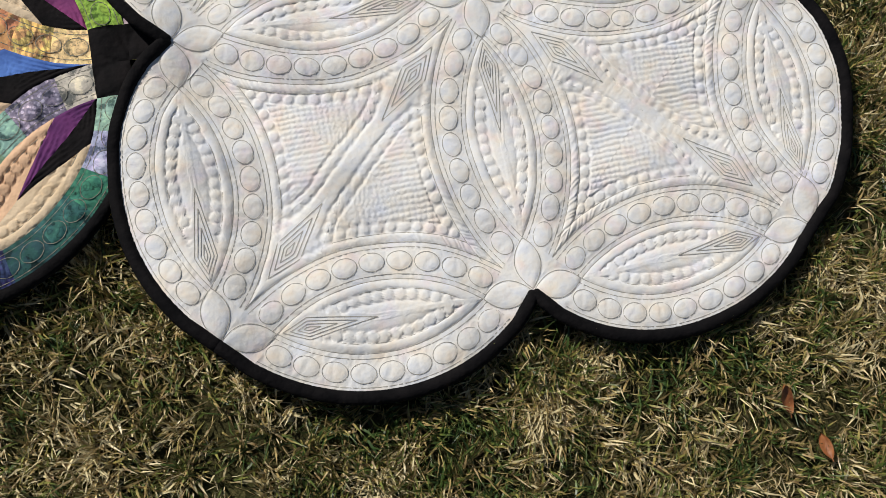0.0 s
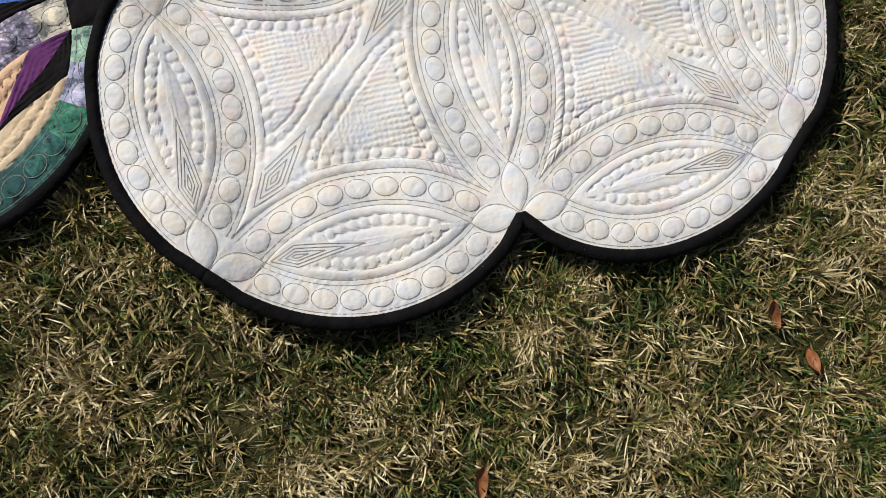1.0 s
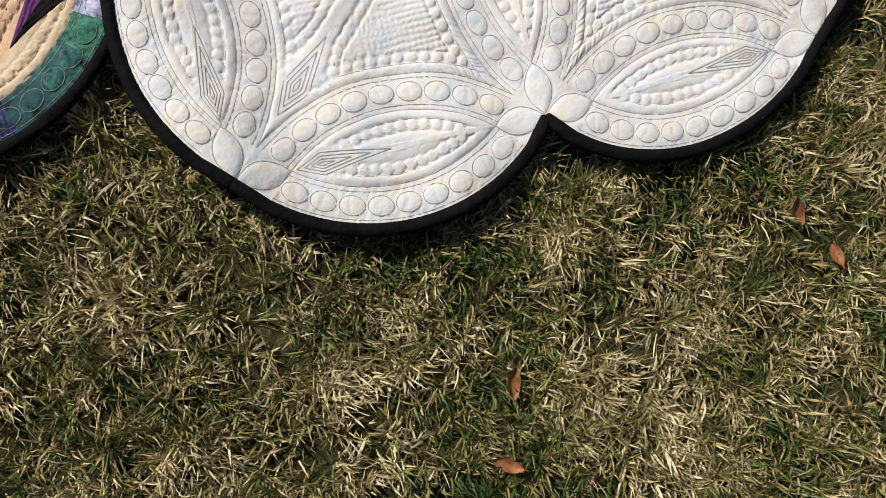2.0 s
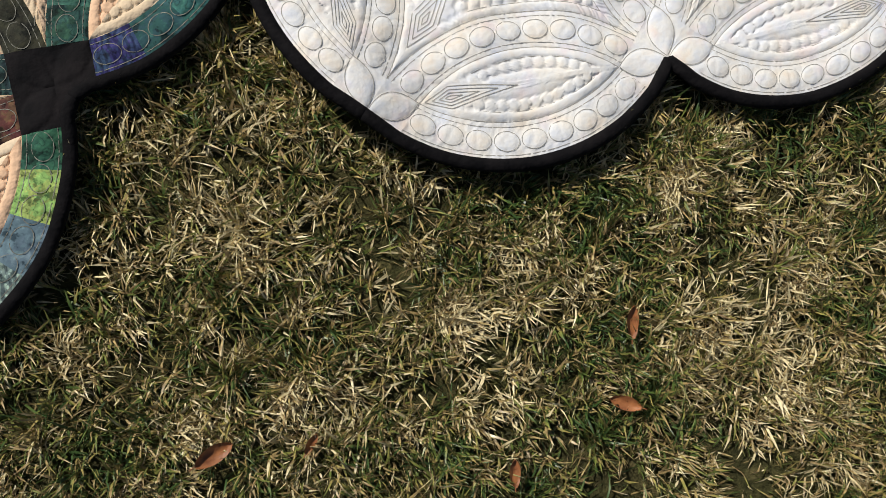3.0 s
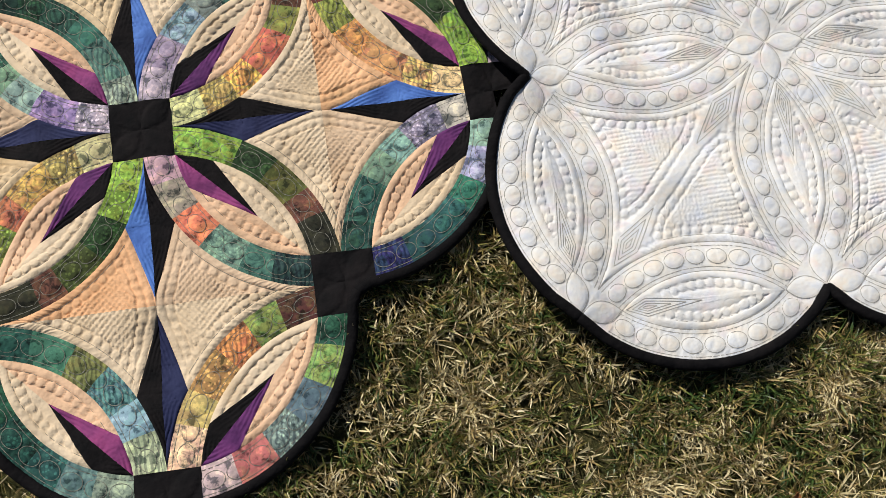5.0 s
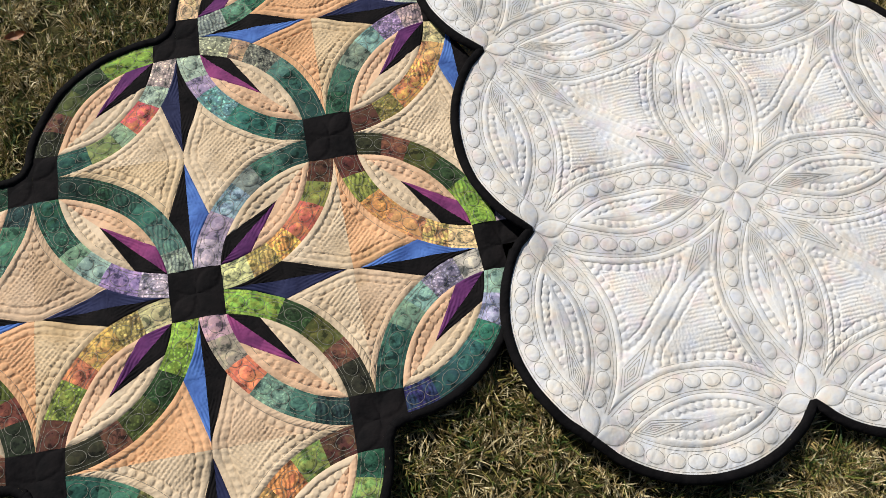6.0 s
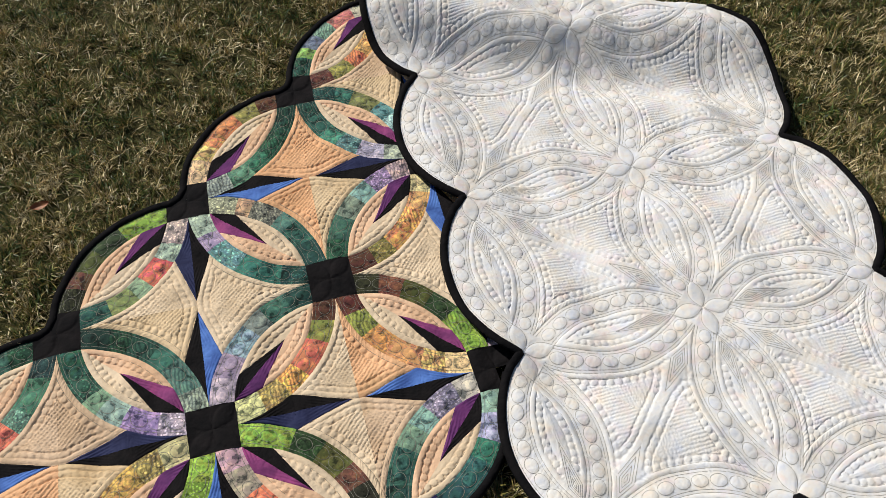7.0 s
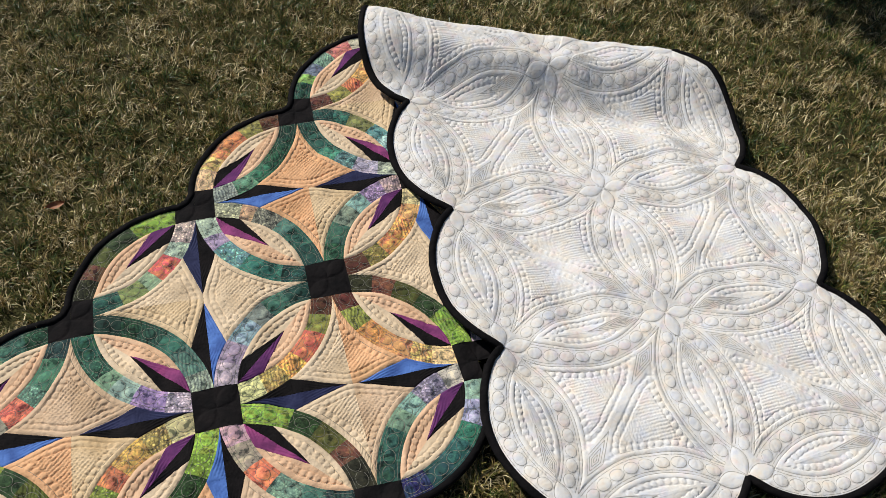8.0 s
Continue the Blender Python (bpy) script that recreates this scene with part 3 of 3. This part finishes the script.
def grass(name, x0, x1, y0, y1, tufts_per_m2, blades, seed, tall):
    """Tufts of blades that lean outwards from a common root, taller and greener in some spots than in others."""
    rng = np.random.default_rng(seed)
    nt = int((x1 - x0) * (y1 - y0) * tufts_per_m2)
    tx, ty = rng.uniform(x0, x1, nt), rng.uniform(y0, y1, nt)
    vigour = np.array([noise.noise(Vector((a * 7, b * 7, 3.0))) + 0.7 * noise.noise(Vector((a * 22, b * 22, 8.0))) for a, b in zip(tx, ty)])
    sweep = np.array([noise.noise(Vector((a * 11, b * 11, 21.0))) for a, b in zip(tx, ty)]) * 7.0
    size = rng.uniform(0.6, 1.35, nt) * (1 + 0.7 * np.clip(vigour, -0.8, 0.8))
    count = np.maximum(3, (blades * size * rng.uniform(0.6, 1.4, nt)).astype(int))
    i = np.repeat(np.arange(nt), count)
    n = len(i)
    away, off = rng.uniform(0, 2 * math.pi, n), np.abs(rng.normal(0, 0.015, n)) * np.sqrt(size[i])
    x, y = tx[i] + np.cos(away) * off, ty[i] + np.sin(away) * off
    keep = ~on_quilt(x, y, 0.006) & ~((x > 0.66) & (x < 1.44) & (y > -0.37) & (y < 0.85))
    i, x, y, away, off = i[keep], x[keep], y[keep], away[keep], off[keep]
    n = len(x)
    away = np.where(rng.random(n) < 0.35, sweep[i] + rng.normal(0, 0.4, n), away)
    length = tall * np.sqrt(size[i]) * rng.uniform(0.35, 1.35, n)
    lean = np.clip(0.30 + off * 18 + rng.normal(0.15, 0.40, n), 0.0, 1.45)
    half = rng.uniform(0.0005, 0.0017, n)
    curl = np.clip(rng.normal(0.55, 0.45, n), -0.5, 1.8)
    swing = rng.normal(0, 0.40, n)
    rows = []
    px, py, pz = x.copy(), y.copy(), SOIL_Z + rng.uniform(0.0, 0.010, n)
    face = away + rng.normal(0, 0.7, n)
    for step, w in enumerate((0.9, 1.0, 0.08)):
        a = away + swing * step * 0.4
        sx, sy = -np.sin(face) * half * w, np.cos(face) * half * w
        tw = half * w * 0.6 * np.sin(away * 3.1 + step)
        rows.append(np.stack([px - sx, py - sy, pz - tw], 1))
        rows.append(np.stack([px + sx, py + sy, pz + tw], 1))
        t = lean + curl * step * 0.8
        st = length / 2
        px, py = px + np.cos(a) * np.sin(t) * st, py + np.sin(a) * np.sin(t) * st
        pz = np.maximum(pz + np.cos(t) * st, SOIL_Z + 0.003)
    co = np.stack(rows, 1).reshape(-1, 3)
    b = np.arange(n)[:, None, None] * 6
    f = np.array([[0, 1, 3, 2], [2, 3, 5, 4]])[None]
    ob = new(name, mesh_of(name, co, (b + f).reshape(-1, 4), GRASS))
    return tagged(ob, "short half-dry lawn grass, green and straw coloured", "grass", kind="stuff")


grass("grass", -0.2, 1.75, -1.15, 0.3, 2300, 28, 5, 0.029)
grass("grass", -0.75, 2.55, 0.3, 1.85, 1650, 16, 6, 0.032)
grass("grass", 1.75, 2.55, -1.15, 0.3, 1200, 16, 7, 0.034)
grass("grass", -0.75, -0.2, -1.15, 0.3, 1200, 16, 8, 0.034)

for box in ((-2.4, -0.75, -2.4, 3.4), (2.55, 4.2, -2.4, 3.4), (-0.75, 2.55, -2.4, -1.15), (-0.75, 2.55, 1.85, 3.4)):
    grass("grass", *box, 280, 9, 9, 0.050)

# ---- the quilt ----
quilt = new("quilt")
tagged(quilt, "folded batik patchwork quilt, black binding, pale back turned up", "quilt")

YELLOW = [(0.88, 0.70, 0.38), (0.76, 0.48, 0.17), (0.82, 0.38, 0.12), (0.74, 0.22, 0.09), (0.34, 0.38, 0.08), (0.13, 0.045, 0.030)]
LIME = [(0.36, 0.50, 0.06), (0.28, 0.42, 0.05), (0.035, 0.085, 0.03), (0.10, 0.12, 0.03), (0.20, 0.07, 0.045), (0.035, 0.04, 0.022)]
LILAC = [(0.58, 0.55, 0.62), (0.40, 0.30, 0.55), (0.30, 0.52, 0.50), (0.24, 0.36, 0.25), (0.05, 0.18, 0.13), (0.025, 0.10, 0.07)]
PINK = [(0.62, 0.42, 0.50), (0.45, 0.44, 0.33), (0.78, 0.20, 0.11), (0.22, 0.38, 0.30), (0.08, 0.22, 0.15), (0.025, 0.085, 0.075)]
TEAL = [(0.34, 0.50, 0.40), (0.12, 0.30, 0.24), (0.035, 0.16, 0.125), (0.022, 0.115, 0.08), (0.018, 0.085, 0.060), (0.013, 0.055, 0.045)]
AQUA = [(0.55, 0.66, 0.50), (0.36, 0.58, 0.60), (0.14, 0.40, 0.38), (0.22, 0.30, 0.10), (0.05, 0.20, 0.16), (0.02, 0.09, 0.075)]
FLORAL = [(0.72, 0.62, 0.56), (0.74, 0.24, 0.17), (0.24, 0.42, 0.40), (0.14, 0.20, 0.28), (0.40, 0.52, 0.14), (0.025, 0.11, 0.085)]
MINT = [(0.40, 0.62, 0.40), (0.45, 0.50, 0.66), (0.04, 0.21, 0.17), (0.03, 0.17, 0.13), (0.022, 0.12, 0.09), (0.025, 0.055, 0.17)]
CORAL = [(0.70, 0.60, 0.50), (0.42, 0.58, 0.44), (0.78, 0.19, 0.10), (0.28, 0.44, 0.34), (0.24, 0.28, 0.11), (0.025, 0.12, 0.095)]
HEATHER = [(0.45, 0.62, 0.50), (0.43, 0.40, 0.56), (0.20, 0.44, 0.42), (0.05, 0.24, 0.21), (0.03, 0.15, 0.125), (0.02, 0.095, 0.08)]
BLUSH = [(0.62, 0.56, 0.42), (0.62, 0.36, 0.26), (0.30, 0.38, 0.28), (0.10, 0.26, 0.20), (0.035, 0.15, 0.12), (0.02, 0.09, 0.075)]
# by star, the arcs from the top's right half on, clockwise
ARCS = {
    (0, 0): [LILAC, YELLOW, LIME, PINK, LIME, YELLOW, LILAC, TEAL],
    (-1, -1): [YELLOW, FLORAL, FLORAL, LIME, TEAL, AQUA, TEAL, AQUA],
    (1, -1): [PINK, LIME, YELLOW, MINT, MINT, LILAC, YELLOW, LIME],
    (1, 1): [YELLOW, TEAL, BLUSH, HEATHER, CORAL, LIME, LIME, YELLOW],
    (2, 0): [TEAL, YELLOW, LIME, YELLOW, YELLOW, LILAC, HEATHER, AQUA],
    (-1, 1): [LILAC, PINK, LIME, YELLOW, AQUA, TEAL, PINK, TEAL],
    (3, 1): [PINK, LILAC, LIME, YELLOW, YELLOW, FLORAL, FLORAL, AQUA],
}
CLOCK = {(0, 0): 0, (3, 1): 1, (3, 0): 2, (2, 1): 3, (2, 0): 4, (1, 1): 5, (1, 0): 6, (0, 1): 7}
CREAM, TAN, PEACH, BUFF = (0.77, 0.63, 0.46), (0.68, 0.51, 0.36), (0.81, 0.55, 0.37), (0.74, 0.58, 0.38)
NAVY, BLUE, PLUM, VIOLET = (0.022, 0.028, 0.085), (0.085, 0.19, 0.55), (0.27, 0.055, 0.19), (0.13, 0.032, 0.145)

PEACHY = {(0, 0, 2, 0), (1, -1, 1, 0), (1, 1, 3, 1), (1, 1, 3, 0), (2, 0, 1, 0), (-1, 1, 3, 0)}
rng = random.Random(11)
corners = {}
NOTCH = 0.018
front_threads = []
for u, v, k, m, whole in eighths(FRONT_CELLS, FRONT_STARS):
    slot = CLOCK[(k, m)]
    family = ARCS.get((u, v), [TEAL, YELLOW, LIME, LILAC, PINK, AQUA, TEAL, YELLOW])[slot]
    cuts = [0.0] + [i / 6 + rng.uniform(-0.035, 0.035) for i in range(1, 6)] + [1.0]
    origin = net(u, v)
    for name, i, pts, faces in eighth_pieces(FINE, whole, cuts, m == 0):
        at = outward(pts, k, m) + origin
        co = lay_front(at)
        if at[:, 0].min() > 0.78:
            continue
        wob = wobble(at)
        co[:, 2] += 0.0044 * relief(pts[:, 0] + wob[:, 0], pts[:, 1] + wob[:, 1])
        faces = facing_up(co, faces)
        if name == "corner":
            w = net(u, v) + outward(np.array([[HALF, HALF]]), k, m)[0] if i else net(u, v)
            corners.setdefault(tuple(np.round(w, 3)), []).append((co, faces))
        elif name == "arc_patch":
            c = tuple(max(0.004, q * rng.uniform(0.85, 1.15)) for q in family[i])
            part_from("arc_patch", co, faces, BATIK, quilt, colour=c)
        elif name == "purple_point":
            if m == 0:
                part_from("star_point", co, faces, BLACK, quilt, "black half of a star point")
            else:
                part_from("star_point", co, faces, STAR_COTTON, quilt, "purple half of a star point", VIOLET if k % 2 else PLUM)
        elif name == "blue_point":
            if m == 1:
                part_from("star_point", co, faces, BLACK, quilt, "black half of a star point")
            else:
                part_from("star_point", co, faces, STAR_COTTON, quilt, "blue half of a star point", NAVY if (k + u) % 2 else BLUE)
        else:
            c = ((0.82, 0.49, 0.28) if (u, v, k, m) in PEACHY else rng.choice((CREAM, TAN, BUFF, CREAM))) if name == "ground_patch" else (PEACH if m else CREAM)
            part_from(name, co, faces, GROUND_COTTON, quilt, colour=c)
    if origin[0] < 0.78:
        front_threads += [thread(q, k, m, origin, lay_front, 0.0044) for q in stitch_lines(whole, False, False)]
    if not whole:
        at = edge_of(FRONT_CELLS, u, v, k, m, NOTCH)
        fill = ruled(line_pts(40, (0, 0), (0, SQ)), line_pts(40, (-NOTCH, NOTCH), (-0.006, SQ)), FINE)
        for end in (0, 1):
            w = net(u, v) + outward(np.array([[HALF, HALF]]), k, m)[0] if end else net(u, v)
            if inner_corner(FRONT_CELLS, w) and w[0] < 0.5:
                pts = np.stack([HALF - fill[0][:, 1], HALF - fill[0][:, 0]], 1) if end else fill[0]
                co = lay_front(outward(pts, k, m) + origin)
                co[:, 2] += 0.0010
                corners.setdefault(tuple(np.round(w, 3)), []).append((co, facing_up(co, fill[1])))
        if at[:, 0].max() > 0.84:
            continue
        co, faces = tube(at, lay_front, 0.0090, 0.007)
        part_from("binding", co, faces, BINDING, quilt, "black cotton binding")
for pieces in corners.values():
    part_from("corner_square", *joined(pieces, True), BLACK, quilt, "black corner square with stitched petals")

part_from("stitching", *joined(front_threads), THREAD_FRONT, quilt, "fine dark olive quilting stitches")


# the pale back, turned up and folded over the front
def on_back(p):
    return lay_back(p)[0]


pieces, back_threads = [], []
for u, v, k, m, whole in eighths(BACK_CELLS, BACK_STARS):
    origin = net(u, v)
    for name, i, pts, faces in eighth_pieces(0.0025, whole, [0.0, 1.0], m == 0):
        at = outward(pts, k, m) + origin
        co, d = lay_back(at)
        wob = wobble(at)
        co[:, 2] += 0.0038 * relief(pts[:, 0] + wob[:, 0], pts[:, 1] + wob[:, 1], False, bool((k + m) % 2))
        faces = facing_up(at, faces)
        faces = faces[(d[faces] < FOLD_ROUND * math.pi + 0.10).all(1)]
        if len(faces):
            pieces.append((co, faces))
    for q in stitch_lines(whole, True):
        co, faces = thread(q, k, m, origin, on_back, 0.0038)
        if lay_back(outward(q, k, m) + origin)[1].max() < 0:
            back_threads.append((co, faces))
    if not whole:
        at = edge_of(BACK_CELLS, u, v, k, m)
        co, d = lay_back(at)
        at = at[d < FOLD_ROUND * math.pi + 0.08]
        if len(at) > 4:
            co, faces = tube(at, on_back, 0.0092, 0.008)
            part_from("binding", co, faces, BINDING, quilt, "black cotton binding")
part_from("backing", *joined(pieces), BACKING, quilt, "off-white quilted backing with pastel mottling")
part_from("stitching", *joined(back_threads), THREAD_BACK, quilt, "fine grey quilting stitches")


# ---- fallen leaves ----
def fallen_leaf(x, y, z, length, turn, tilt, roll):
    co, n, m = [], 12, 7
    for i in range(n):
        t = i / (n - 1)
        w = 0.5 * length * 0.45 * math.sin(math.pi * min(1, t * 0.97 + 0.03)) ** 0.65
        for j in range(m):
            s = (j / (m - 1)) * 2 - 1
            co.append(((t - 0.5) * length, s * w, 0.10 * length * (s * s * 0.9) + 0.10 * length * (t - 0.4) ** 2 * 2 + 0.0005 * math.sin(9 * t + 5 * s)))
    blade_co, f = np.array(co), grid_faces(n, m)
    ob = new("fallen_leaf", mesh_of("fallen_leaf", blade_co, f, LEAF))
    ob.matrix_world = pose(x, y, z - 0.004, tilt, roll, turn)
    stalk_co = np.array([(length * (-0.5 - 0.03 * i), (j % 2 - 0.5) * 0.0012, 0.06 * length + (j // 2) * 0.0012) for i in range(6) for j in (0, 1, 3, 2)])
    i = np.arange(5)[:, None] * 4
    j = np.arange(4)[None]
    k = (j + 1) % 4
    st = new("stalk", mesh_of("stalk", stalk_co, np.stack([i + j, i + k, i + 4 + k, i + 4 + j], 2).reshape(-1, 4), LEAF))
    st.parent = ob
    return tagged(ob, "dry reddish-brown fallen leaf lying in the grass", "leaf", group="fallen leaves")


for row in ((1.364, -0.601, 0.016, 0.042, 100, 10, -20), (0.936, -0.728, 0.016, 0.042, 75, 20, 0), (0.906, -0.825, 0.012, 0.042, 150, -15, 10),
            (0.398, -0.767, 0.016, 0.050, 20, 15, 10), (0.511, -0.782, 0.014, 0.028, 50, 30, 0), (1.404, -0.671, 0.012, 0.034, 95, -20, 15),
            (0.746, -0.876, 0.014, 0.035, 80, 15, 0), (-0.347, 0.675, 0.016, 0.045, 10, 20, 0)):
    fallen_leaf(*row)


# ---- an unseen tree, added to cast the shade on the far grass ----
def added_shade_tree(x, y):
    tree = new("tree")
    tree.location = (x, y, 0)
    tagged(tree, "dense broad-leaved tree, added out of view to shade the lawn", "tree")
    r = random.Random(4)

    def limb(name, a, b, ra, rb, bend):
        co, n, m = [], 9, 10
        for i in range(n):
            t = i / (n - 1)
            c = Vector(a).lerp(Vector(b), t) + Vector((bend * math.sin(3 * t), -bend * math.sin(2.2 * t), 0))
            rad = ra + (rb - ra) * t + (0.05 * (1 - t) ** 6 if name == "trunk" else 0)
            co += [(c.x + rad * math.cos(w * 2 * math.pi / m), c.y + rad * math.sin(w * 2 * math.pi / m), c.z) for w in range(m)]
        i, j = np.arange(n - 1)[:, None] * m, np.arange(m)[None]
        k = (j + 1) % m
        ob = new(name, mesh_of(name, np.array(co), np.stack([i + j, i + k, i + m + k, i + m + j], 2).reshape(-1, 4), BARK))
        ob.parent = tree
    limb("trunk", (0, 0, 0), (0, 0, 3.0), 0.13, 0.08, 0.04)
    clumps = []
    for i in range(9):
        w = i * 2.4
        tip = (0.95 * math.cos(w), 0.95 * math.sin(w), 2.9 + 0.10 * i)
        limb("limb", (0, 0, 1.9 + 0.1 * i), tip, 0.05, 0.012, 0.05)
        clumps.append(tip)
    co = []
    for i in range(20000):
        c = Vector(r.choice(clumps)).lerp(Vector((0, 0, 3.4)), r.uniform(0, 0.7))
        p = c + Vector((r.gauss(0, 0.20), r.gauss(0, 0.20), r.gauss(0, 0.18)))
        d = Vector((r.uniform(-1, 1), r.uniform(-1, 1), r.uniform(-1, 1))).normalized()
        e = d.orthogonal().normalized()
        co += [p - d * 0.06, p + e * 0.028, p + d * 0.06, p - e * 0.028]
    ob = new("crown", mesh_of("crown", np.array([tuple(q) for q in co]), np.arange(len(co)).reshape(-1, 4), CLOVER))
    ob.parent = tree


BARK = leaf_material("tree_bark", (0.05, 0.035, 0.025), (0.14, 0.10, 0.07))
added_shade_tree(0.84, 4.50)
